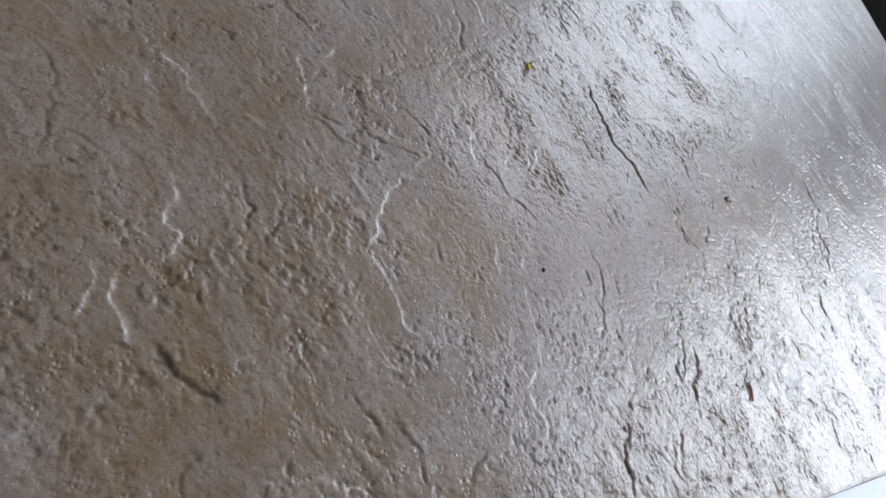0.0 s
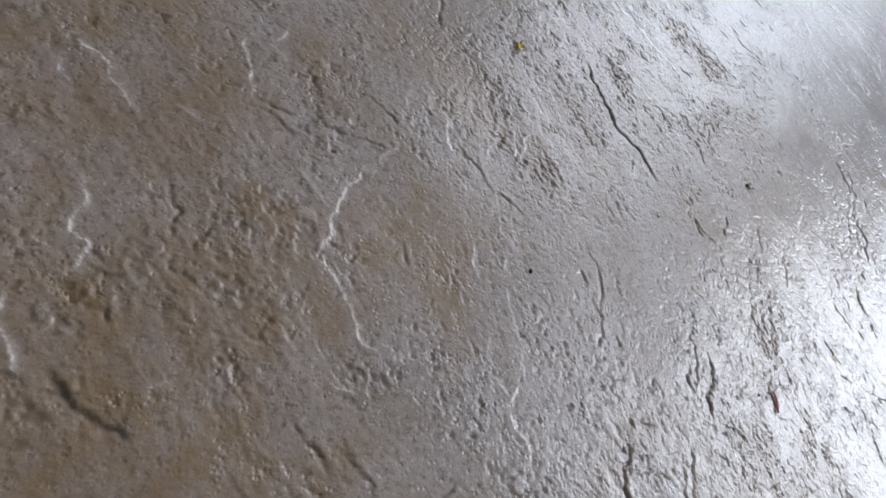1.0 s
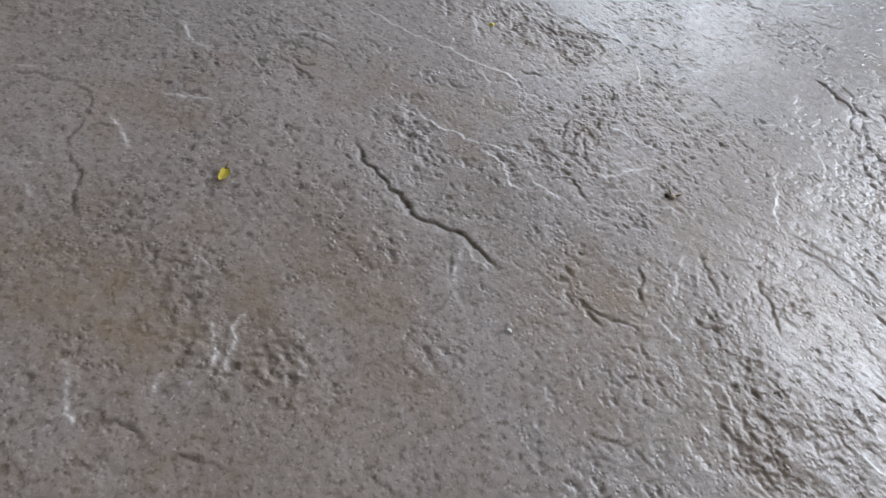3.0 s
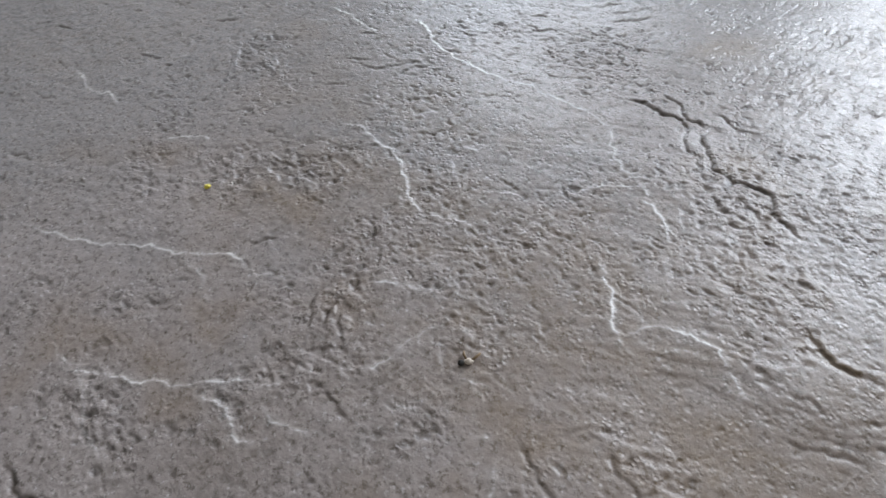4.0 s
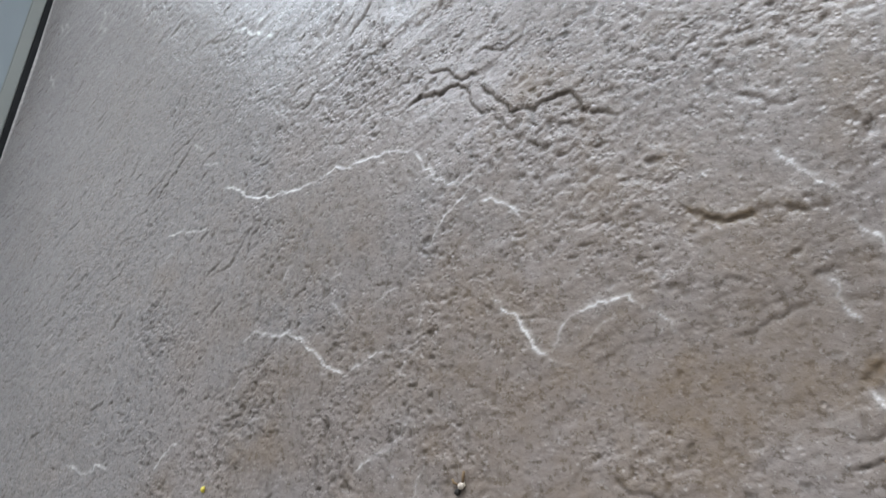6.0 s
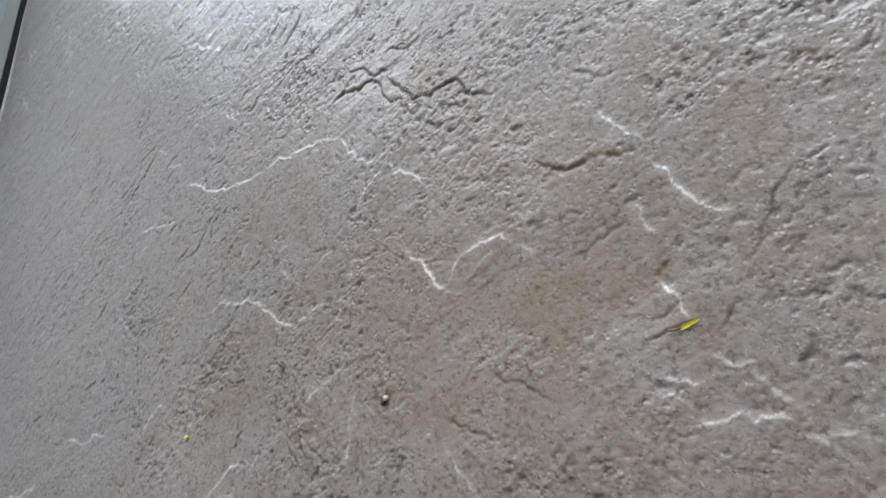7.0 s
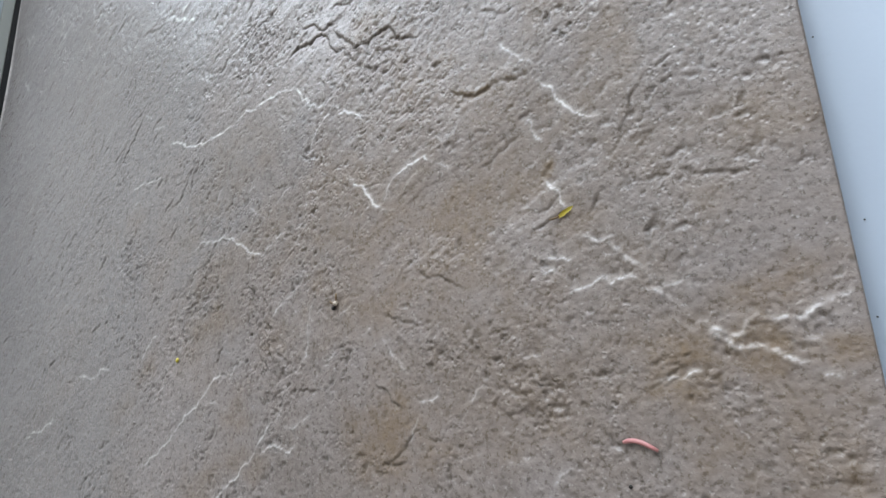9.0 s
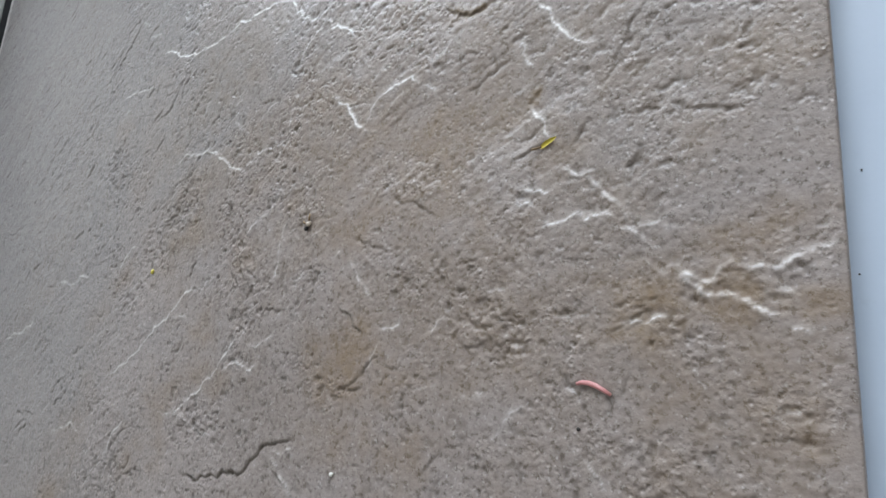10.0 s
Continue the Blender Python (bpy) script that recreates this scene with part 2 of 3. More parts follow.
HEIGHT += (0.20 - 0.05 * CALM) * PATCH * grain + 0.05 * layers(9, 80, 2, 0.5)
dents = layers(3.4, 95, 3, 0.9, sx=1.3, sy=0.8, turn=30)
HEIGHT += (0.085 - 0.02 * CALM) * PATCH * np.tanh(6.0 * (dents + 0.45))
scoops = layers(8, 105, 3, 0.7, sx=1.3, sy=0.9, turn=55)
HEIGHT -= 0.16 * CALM * np.clip(scoops - 0.30, 0, 0.5) / 0.5 + 0.05 * CALM * np.tanh(5 * layers(18, 108, 4, 0.65, sx=1.5, sy=0.8, turn=50))
chunks = layers(6.0, 99, 4, 0.75)
HEIGHT += 0.30 * np.clip(PITTED - 0.50, 0, 1) * np.tanh(6.0 * (chunks + 0.2))
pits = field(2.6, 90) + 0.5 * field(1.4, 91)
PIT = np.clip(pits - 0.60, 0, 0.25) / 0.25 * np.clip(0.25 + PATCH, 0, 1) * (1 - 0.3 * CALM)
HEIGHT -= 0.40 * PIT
VEIN_GLINT, CRACK, RUST = np.zeros_like(PX), np.zeros_like(PX), np.zeros_like(PX)
LIGHT = (-0.42, 0.91)                                 # towards the windows, on the plan


def ragged(points, turns=4, amount=0.085):
    """A line through the points, broken up like a natural edge."""
    p = np.array(points, float)
    for _ in range(turns):
        mid = (p[1:] + p[:-1]) / 2
        way = p[1:] - p[:-1]
        mid = mid + np.c_[-way[:, 1], way[:, 0]] * rng.normal(0, amount, (len(way), 1))
        out = np.empty((len(p) + len(mid), 2))
        out[::2], out[1::2] = p, mid
        p = out
    return p


LEAST_W = np.where(PX < -60, 0.62, np.where(PX < 60, 0.45, 0.0)) + np.where(PY > 130, 0.3, 0.0)   # finest line the face's grid can hold


def trace(points, margin, least=0.15, ends=0.14):
    """Distance to the line, the side of it (1: towards the light), and a fade at its ends, on the grid about it."""
    p = ragged(points)
    x0, x1 = np.searchsorted(GX, (p[:, 0].min() - margin, p[:, 0].max() + margin))
    y0, y1 = np.searchsorted(GY, (p[:, 1].min() - margin, p[:, 1].max() + margin))
    win = (slice(y0, y1), slice(x0, x1))
    qx, qy = PX[win], PY[win]
    jag = [0.36 * field(2.6, k, px=PX[win], py=PY[win]) + 0.17 * field(1.2, k + 1, px=PX[win], py=PY[win]) for k in (310, 320)]
    qx, qy = qx + jag[0], qy + jag[1]
    best, side, along = np.full(qx.shape, 1e9), np.zeros(qx.shape), np.zeros(qx.shape)
    lens = np.hypot(*(p[1:] - p[:-1]).T)
    total, run = lens.sum(), 0.0
    chord = p[-1] - p[0]
    up = np.array((-chord[1], chord[0]))
    if up @ LIGHT < 0:
        up = -up
    flip = 1.0 if up @ np.array((-chord[1], chord[0])) > 0 else -1.0
    for a, b, n in zip(p[:-1], p[1:], lens):
        d = (b - a) / max(n, 1e-6)
        s = np.clip((qx - a[0]) * d[0] + (qy - a[1]) * d[1], 0, n)
        ex, ey = qx - a[0] - d[0] * s, qy - a[1] - d[1] * s
        dist = np.hypot(ex, ey)
        near = dist < best
        best = np.where(near, dist, best)
        side = np.where(near, flip * (d[0] * ey - d[1] * ex), side)
        along = np.where(near, run + s, along)
        run += n
    fade = np.clip(np.minimum(along, total - along) / (ends * total) + 0.25, 0, 1)
    wobble = 0.72 + 0.6 * field(4.0, 300, px=qx, py=qy) + 0.45 * field(1.8, 301, px=qx, py=qy)
    return win, best, np.tanh(side / 0.35), fade * np.clip(wobble, least, 1.15)


def vein_glint(g, *points):
    """A pale raised edge that faces the light, of uneven width; its glint is painted in."""
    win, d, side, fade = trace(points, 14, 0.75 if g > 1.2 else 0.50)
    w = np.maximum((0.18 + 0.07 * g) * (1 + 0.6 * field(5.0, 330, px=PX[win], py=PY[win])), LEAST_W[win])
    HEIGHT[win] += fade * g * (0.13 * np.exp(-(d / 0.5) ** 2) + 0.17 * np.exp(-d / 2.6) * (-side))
    VEIN_GLINT[win] = np.maximum(VEIN_GLINT[win], np.clip(0.70 * g, 0, 0.86) * fade * np.exp(-(d / w) ** 2))
    VEIN_GLINT[win] = np.maximum(VEIN_GLINT[win], 0.13 * g * fade * np.exp(-(d / 1.6) ** 2))


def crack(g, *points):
    """A dark open edge that turns from the light; shade and stain painted in."""
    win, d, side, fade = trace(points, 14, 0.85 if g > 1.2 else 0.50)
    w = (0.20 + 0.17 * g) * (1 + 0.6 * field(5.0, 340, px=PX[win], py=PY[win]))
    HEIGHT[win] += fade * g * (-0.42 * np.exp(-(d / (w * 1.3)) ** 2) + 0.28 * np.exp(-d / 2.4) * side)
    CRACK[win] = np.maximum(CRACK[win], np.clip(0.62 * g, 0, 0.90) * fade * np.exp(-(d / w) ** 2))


def ridge(g, *points):
    """A broken pale edge, steep towards the light, crumbling on both sides; lit crest painted pale."""
    win, d, side, fade = trace(points, 18, 0.5)
    crumble = layers(3.4, 350, 3, 0.8, px=PX[win], py=PY[win])
    HEIGHT[win] += fade * g * (0.20 * np.exp(-(d / 1.1) ** 2) + 0.34 * np.exp(-d / 3.0) * (-side) + 0.22 * crumble * np.exp(-(d / 3.5) ** 2))
    VEIN_GLINT[win] = np.maximum(VEIN_GLINT[win], 0.46 * g * fade * np.clip(0.70 + 0.8 * crumble, 0, 1) * np.exp(-(d / 0.75) ** 2))


def rift(g, *points):
    """A broad brown-stained hollow under a broken edge."""
    win, d, side, fade = trace(points, 18, 0.5, 0.07)
    crumble = layers(3.0, 360, 3, 0.8, px=PX[win], py=PY[win])
    d = np.abs(d + 0.15 * crumble)
    HEIGHT[win] += fade * g * (-0.34 * np.exp(-(d / 0.9) ** 2) + 0.42 * np.exp(-d / 4.0) * side + 0.16 * crumble * np.exp(-(d / 3.0) ** 2))
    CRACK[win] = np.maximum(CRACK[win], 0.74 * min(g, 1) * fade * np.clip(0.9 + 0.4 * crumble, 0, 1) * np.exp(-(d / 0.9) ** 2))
    RUST[win] = np.maximum(RUST[win], 0.95 * fade * np.exp(-(d / 2.4) ** 2))


# the veins, cracks and hollows of the face, in millimetres from the middle of its width
vein_glint(1, (-4.8, -89.4), (21.0, -76.8), (41.5, -62.6), (56.6, -50.4), (76.8, -45.2))
vein_glint(1, (58.3, -102.9), (69.1, -95.3), (82.9, -85.6), (95.0, -72.0), (104.1, -63.3))
vein_glint(1.4, (91.5, -80.9), (100.2, -78.5), (109.7, -81.3), (112.5, -78.1))
vein_glint(0.8, (106.0, -71.9), (122.3, -68.6))
vein_glint(0.9, (110.7, -52.5), (118.1, -46.3), (119.4, -35.4), (122.2, -23.4))
vein_glint(0.9, (96.4, -27.6), (106.2, -21.6), (116.4, -10.1))
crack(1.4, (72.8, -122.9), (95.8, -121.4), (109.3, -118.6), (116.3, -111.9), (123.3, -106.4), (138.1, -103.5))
vein_glint(1.2, (125.4, -109.0), (131.3, -115.7), (139.9, -121.7))
vein_glint(0.9, (-75.9, -38.9), (-63.8, -41.1), (-40.4, -39.1))
vein_glint(0.8, (-50.2, -117.2), (-32.2, -112.3), (-21.1, -115.9))
crack(1.1, (153.8, -59.0), (161.1, -62.9), (165.6, -67.6))
crack(1, (157.7, -86.0), (167.8, -85.1))
vein_glint(1, (174.1, -65.8), (182.3, -64.1))
vein_glint(0.7, (169.5, -78.3), (173.5, -71.1))
crack(0.8, (175.3, -20.8), (185.5, -26.0), (192.9, -31.6))
crack(0.9, (157.3, -34.5), (175.0, -41.0))
vein_glint(0.8, (156.8, -41.5), (163.4, -50.7), (169.3, -56.6))
crack(0.8, (-56.1, -104.8), (-43.1, -95.4))
ridge(1.1, (235.3, -22.0), (243.6, -25.0), (249.9, -32.9), (254.4, -37.7), (254.7, -40.9), (260.0, -45.7))
vein_glint(1.3, (230.7, -39.1), (234.9, -38.2), (238.7, -36.4), (240.9, -35.4), (243.2, -37.8), (246.9, -36.9), (250.3, -37.6))
vein_glint(0.9, (223.1, -26.7), (232.1, -28.9))
ridge(1, (266.6, -53.1), (272.7, -56.0), (277.7, -51.2), (282.2, -53.4), (287.7, -53.7), (291.0, -50.9), (298.1, -49.1))
ridge(1, (266.5, -54.4), (272.7, -58.6), (279.7, -60.1), (286.1, -63.3))
vein_glint(1.2, (289.1, -66.3), (293.1, -67.5))
vein_glint(1.1, (251.6, -65.4), (257.2, -64.8), (263.8, -63.6))
crack(1, (265.9, -10.2), (275.1, -13.8), (281.3, -14.6))
crack(0.9, (281.8, -90.0), (292.9, -88.3))
crack(0.9, (260.1, -35.0), (268.2, -34.7))
vein_glint(1, (241.8, -96.1), (246.2, -100.7), (249.7, -104.0))
crack(0.8, (215.9, -101.1), (219.7, -105.6))
vein_glint(0.5, (217.4, -95.9), (220.7, -92.0), (227.3, -85.8))
vein_glint(1, (255.8, -40.3), (262.8, -40.4), (265.4, -43.4))
vein_glint(1.5, (226.3, 32.1), (231.1, 27.7), (234.6, 20.2), (239.7, 15.2), (245.7, 13.2))
vein_glint(1.1, (212.8, 52.0), (219.9, 43.2), (226.0, 39.1))
crack(1, (201.8, 8.9), (209.9, 12.7), (217.6, 15.6))
crack(0.7, (268.8, 26.0), (259.9, 21.4), (254.9, 16.1), (250.9, 7.1), (246.2, -0.9))
crack(1, (244.4, -9.4), (238.5, -15.6))
crack(0.9, (205.7, 69.1), (221.6, 63.4))
crack(0.8, (262.8, 52.5), (270.2, 44.6))
crack(0.8, (281.9, 50.9), (277.2, 46.0))
vein_glint(1.3, (225.6, -2.5), (229.3, -6.6), (231.9, -12.1))
vein_glint(1, (220.7, 20.4), (222.8, 14.2), (225.2, 11.8))
crack(1.1, (219.1, -17.6), (226.8, -15.4), (230.1, -14.2))
vein_glint(1, (222.0, -31.0), (226.8, -30.7))
vein_glint(0.8, (-190.1, 256.5), (-176.2, 229.5))
vein_glint(0.8, (-253.5, 223.0), (-238.2, 206.8))
crack(1.1, (-35.5, 110.4), (-47.7, 97.4), (-59.5, 82.2))
crack(0.9, (64.3, 136.8), (75.8, 150.2))
crack(0.9, (50.5, 141.1), (60.5, 152.3))
crack(1, (-46.2, 172.8), (-21.2, 170.4))
vein_glint(0.8, (-21.7, 172.5), (14.6, 154.9))
vein_glint(1, (-141.0, -71.0), (-119.7, -67.5), (-104.3, -61.2))
crack(0.9, (93.1, -28.9), (95.9, -42.3), (102.7, -48.9), (106.1, -53.1))
crack(0.9, (87.0, -16.9), (94.6, -26.8))
vein_glint(1, (-36.5, 64.6), (-23.3, 65.5), (-6.1, 64.9))
vein_glint(0.8, (-33.1, 112.1), (-24.1, 106.1))
vein_glint(0.8, (-21.0, 96.9), (-7.6, 95.1))
crack(0.9, (-143.0, 82.7), (-132.7, 88.0))
crack(0.9, (-0.6, 42.0), (7.4, 47.3))
crack(0.9, (130.0, 106.6), (146.9, 107.1))
rift(0.8, (192.1, 41.1), (199.0, 37.1), (205.0, 36.1), (209.8, 38.1), (223.7, 36.4))
crack(0.8, (197.5, 20.1), (201.8, 22.3), (206.3, 21.2))
vein_glint(1.4, (-0.2, 81.3), (19.2, 74.7), (33.7, 70.9), (46.4, 71.9), (60.6, 73.5))
crack(1, (-64.1, 90.0), (-55.1, 96.7), (-49.2, 102.5))
crack(0.6, (-125.7, 51.1), (-115.7, 58.4))
vein_glint(1.5, (47.5, 15.6), (56.7, 15.3), (65.0, 12.8), (74.0, 7.5), (82.5, 2.6), (89.4, 0.7))
vein_glint(0.7, (33.5, 13.2), (47.5, 15.6))
vein_glint(1, (89.8, 1.5), (97.1, 5.4), (104.3, 7.8))
vein_glint(0.8, (-8.6, -35.4), (4.1, -25.7))
crack(1, (36.7, 2.8), (44.1, 3.6))
vein_glint(0.7, (77.2, 25.3), (83.5, 19.8), (88.5, 23.2))
crack(0.9, (98.8, -41.3), (106.3, -46.5))
vein_glint(1.1, (60.6, 73.5), (79.6, 76.9), (94.4, 77.7), (105.5, 76.1))
vein_glint(1.4, (106.9, 75.3), (111.7, 67.9), (118.6, 61.8), (126.6, 60.2), (132.1, 61.3))
vein_glint(1.4, (134.6, 52.2), (141.1, 50.6), (145.3, 48.3), (148.0, 45.4))
vein_glint(0.9, (132.0, 57.8), (135.2, 54.6))
vein_glint(0.7, (117.2, 40.3), (124.0, 51.1), (132.7, 58.1))
vein_glint(1.3, (141.1, 21.9), (145.5, 17.7), (150.0, 13.0), (153.9, 7.6), (157.9, 5.0))
vein_glint(0.9, (159.3, 6.5), (161.2, 11.4), (165.8, 16.3))
vein_glint(1.3, (165.8, 16.3), (172.7, 18.3), (179.6, 19.7), (181.7, 17.0))
vein_glint(0.7, (181.7, 17.0), (190.5, 10.5))
vein_glint(0.5, (158.2, 4.3), (165.2, 2.1))
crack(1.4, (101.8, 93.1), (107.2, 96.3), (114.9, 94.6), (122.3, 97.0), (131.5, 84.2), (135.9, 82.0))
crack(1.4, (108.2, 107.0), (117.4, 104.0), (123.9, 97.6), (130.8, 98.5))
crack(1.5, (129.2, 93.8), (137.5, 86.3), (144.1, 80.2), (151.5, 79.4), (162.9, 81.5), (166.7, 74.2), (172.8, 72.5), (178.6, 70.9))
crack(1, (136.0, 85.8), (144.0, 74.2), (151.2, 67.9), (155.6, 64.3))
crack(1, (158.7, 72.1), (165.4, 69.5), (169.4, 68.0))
vein_glint(1, (-9.7, -158.5), (6.5, -158.8), (15.8, -156.3))
vein_glint(0.9, (31.1, -175.8), (35.2, -169.5), (40.0, -161.4))
vein_glint(0.8, (36.0, -193.7), (47.6, -191.9), (57.0, -191.5))
crack(0.8, (4.6, -221.0), (7.8, -211.5), (16.2, -201.1), (28.9, -198.2), (40.6, -205.3), (47.6, -208.1))
crack(1, (50.3, -207.7), (60.6, -206.5), (68.8, -210.2), (77.2, -211.6))
vein_glint(1.1, (120.7, -221.7), (130.2, -222.0), (139.3, -221.8))
crack(1, (135.7, -218.2), (142.7, -212.9), (149.1, -210.0), (154.2, -206.9))
crack(0.9, (154.3, -205.1), (158.2, -199.9), (163.3, -193.7))
vein_glint(1.2, (123.4, -186.6), (130.4, -187.2), (135.8, -190.9))
vein_glint(1.1, (123.7, -176.8), (127.0, -182.4), (138.7, -188.2))
vein_glint(1, (133.0, -201.1), (138.8, -206.1))
crack(0.9, (11.9, -123.9), (16.0, -115.1), (24.8, -109.3))
vein_glint(0.8, (7.1, -123.3), (12.5, -113.7), (20.2, -107.4))
vein_glint(0.7, (48.9, -60.9), (69.0, -64.9))
crack(1, (96.2, -51.0), (89.1, -43.2), (86.5, -30.0))
vein_glint(0.8, (115.1, 6.8), (117.4, 24.4))
crack(0.9, (56.3, 163.8), (74.7, 153.2))
crack(1.2, (120.3, -253.0), (124.3, -248.2), (130.5, -242.9))
crack(1, (128.5, -293.8), (131.6, -286.9), (132.9, -281.1))
crack(1, (132.5, -273.6), (137.6, -265.5), (139.3, -256.8), (142.2, -249.7))
vein_glint(0.9, (141.0, -243.5), (146.2, -252.7), (153.9, -256.9))
vein_glint(0.7, (175.8, -221.2), (190.2, -222.6))
vein_glint(0.7, (209.9, -224.5), (217.1, -227.9), (231.3, -222.3))
crack(0.7, (126.0, -114.1), (140.0, -123.3), (150.4, -136.4))
crack(0.8, (156.0, -86.2), (165.4, -81.6), (172.2, -75.5))
vein_glint(0.7, (45.6, -100.5), (68.8, -101.7), (89.4, -107.3))
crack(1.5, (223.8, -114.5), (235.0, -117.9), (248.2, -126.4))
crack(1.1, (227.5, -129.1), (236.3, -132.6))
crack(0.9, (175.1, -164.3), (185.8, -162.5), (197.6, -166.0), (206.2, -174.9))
crack(0.9, (185.1, -172.7), (193.1, -172.2))
crack(0.8, (249.6, -66.7), (260.5, -61.9))
crack(0.8, (2.1, 42.0), (19.0, 51.7), (26.4, 62.6))
vein_glint(1, (103.8, -285.9), (96.8, -279.3))
crack(1, (73.7, -298.9), (80.5, -296.7), (86.4, -290.7), (91.6, -287.0))
vein_glint(0.6, (118.4, -109.8), (131.8, -109.3), (137.5, -106.0))
vein_glint(1, (111.6, -347.9), (118.7, -341.5), (120.7, -336.8), (129.9, -333.5), (137.7, -329.6))
vein_glint(0.7, (121.0, -345.7), (126.9, -346.9), (132.4, -343.6))
vein_glint(1.2, (161.2, -340.6), (168.6, -339.8), (174.5, -343.3), (178.1, -343.1), (181.3, -338.8), (186.7, -340.8), (191.2, -345.3))
vein_glint(1, (190.0, -361.3), (195.0, -360.3), (200.4, -362.5), (205.6, -364.8))
vein_glint(1.4, (194.0, -355.5), (198.8, -357.2), (204.1, -355.6), (210.1, -353.1), (213.1, -352.7))
vein_glint(1.2, (104.7, -294.8), (110.0, -295.0), (117.3, -293.7), (126.2, -294.4))
vein_glint(1.4, (148.9, -258.1), (158.6, -267.3), (170.8, -274.3), (179.8, -278.1), (186.1, -278.6), (194.2, -274.2))
vein_glint(1.1, (194.2, -274.2), (202.2, -272.1), (209.1, -271.3), (214.1, -265.1))
vein_glint(0.8, (192.5, -212.1), (206.6, -212.4), (217.8, -213.4), (227.6, -214.5))
vein_glint(0.8, (227.4, -218.2), (234.1, -226.1))
vein_glint(1, (251.2, -320.7), (252.5, -317.0))
vein_glint(1.1, (251.8, -307.4), (253.9, -303.6), (256.5, -296.3), (258.7, -292.2))
crack(0.6, (151.0, -368.4), (154.3, -361.6), (157.3, -357.5))
crack(1.1, (161.2, -319.9), (170.9, -317.2), (178.8, -319.6))
crack(0.9, (171.9, -308.2), (184.2, -314.9))
crack(1, (194.1, -335.1), (202.5, -334.8))
rift(1, (212.6, -346.6), (217.9, -343.4), (224.2, -337.4), (230.7, -330.7))
crack(0.9, (230.8, -292.9), (236.9, -289.3), (244.8, -285.0))
crack(1, (241.4, -278.4), (249.6, -273.1), (259.4, -273.3))
crack(0.8, (241.4, -336.3), (247.4, -341.2), (251.2, -341.4))
crack(1, (218.2, -121.3), (233.8, -128.2))
crack(1.4, (253.6, -175.6), (265.3, -183.7), (277.4, -183.9))
crack(0.9, (257.1, -143.8), (270.0, -150.1), (276.2, -152.2))
crack(0.8, (250.9, -61.1), (262.3, -59.0))
crack(0.8, (-59.1, 86.9), (-49.1, 110.0), (-30.9, 119.3))
crack(0.8, (31.1, -16.0), (42.7, -6.6))
crack(0.8, (24.6, 43.7), (29.8, 63.2))
crack(0.7, (-129.3, 380.2), (-74.2, 413.0))
crack(0.8, (193.9, -169.4), (206.8, -169.7), (216.7, -175.9))
crack(0.9, (211.0, -376.0), (214.4, -374.5))
crack(0.8, (125.3, -373.8), (133.2, -370.2), (147.1, -371.8), (160.1, -373.9))
crack(0.8, (131.4, -295.5), (137.7, -285.5), (140.6, -281.5))
crack(0.55, (190.4, -283.2), (201.4, -293.0), (208.7, -301.6))
vein_glint(0.8, (234.3, -223.4), (244.7, -220.1), (254.3, -222.2))
crack(0.8, (252.5, -233.0), (260.7, -229.9))
vein_glint(0.8, (255.9, -224.2), (263.6, -222.9), (269.4, -221.0))
crack(0.8, (254.7, -322.0), (250.7, -319.5))
crack(0.8, (262.0, -256.9), (252.8, -248.5))
vein_glint(0.8, (234.3, -377.9), (231.2, -373.5))
crack(0.8, (55.6, -280.4), (65.6, -272.3), (72.8, -269.1))
vein_glint(0.8, (66.5, -256.7), (74.8, -258.2))
vein_glint(0.8, (171.9, -201.7), (177.3, -203.4))
crack(0.8, (74.4, -102.4), (90.0, -104.6))
crack(0.8, (177.5, -250.3), (186.0, -249.8))
crack(0.8, (77.8, -11.4), (85.8, -20.7))
crack(0.8, (114.6, -58.8), (124.2, -59.4))
vein_glint(0.55, (93.8, 21.6), (105.9, 27.5))
vein_glint(0.55, (168.9, 8.6), (176.6, 14.3))
crack(0.55, (-128.9, 13.6), (-102.2, 34.5))
crack(0.55, (-141.6, 26.4), (-119.8, 50.5))
crack(0.8, (61.5, 143.0), (69.6, 151.0))
crack(0.55, (-84.6, 59.1), (-67.6, 68.9))
crack(0.55, (218.2, 20.7), (224.4, 22.5))
crack(0.55, (-142.3, 52.5), (-158.8, 34.4))
rift(0.55, (224.6, -0.4), (227.0, 1.4), (228.4, 3.4))
crack(0.55, (-213.1, -9.0), (-150.5, 4.7))
crack(0.55, (281.3, 18.4), (296.3, 11.9))
crack(0.55, (171.6, -74.7), (181.6, -78.7), (184.6, -75.2))
crack(0.55, (158.0, -87.7), (159.0, -94.8))
crack(0.8, (-46.2, -88.3), (-59.5, -105.0))
crack(0.8, (-102.2, -112.6), (-78.3, -112.3))
crack(0.55, (27.9, -111.4), (19.2, -123.1))
crack(0.55, (200.4, -96.1), (198.9, -102.4), (193.3, -108.4))
crack(0.8, (69.7, -262.5), (75.5, -252.6))
crack(0.55, (158.1, -312.3), (161.8, -309.0))
vein_glint(0.55, (218.7, -327.6), (217.4, -322.1))
crack(0.55, (-104.4, 219.7), (-78.3, 226.1))
crack(0.8, (-149.2, 414.6), (-125.9, 421.6), (-74.3, 428.8))
crack(0.55, (-28.4, 131.1), (-18.5, 181.7))
vein_glint(0.8, (78.7, 176.9), (68.0, 209.3))
crack(0.55, (64.9, 77.5), (71.8, 80.4))
crack(0.55, (27.6, -20.4), (44.8, -14.4))
crack(0.8, (23.4, -131.2), (38.0, -125.4))
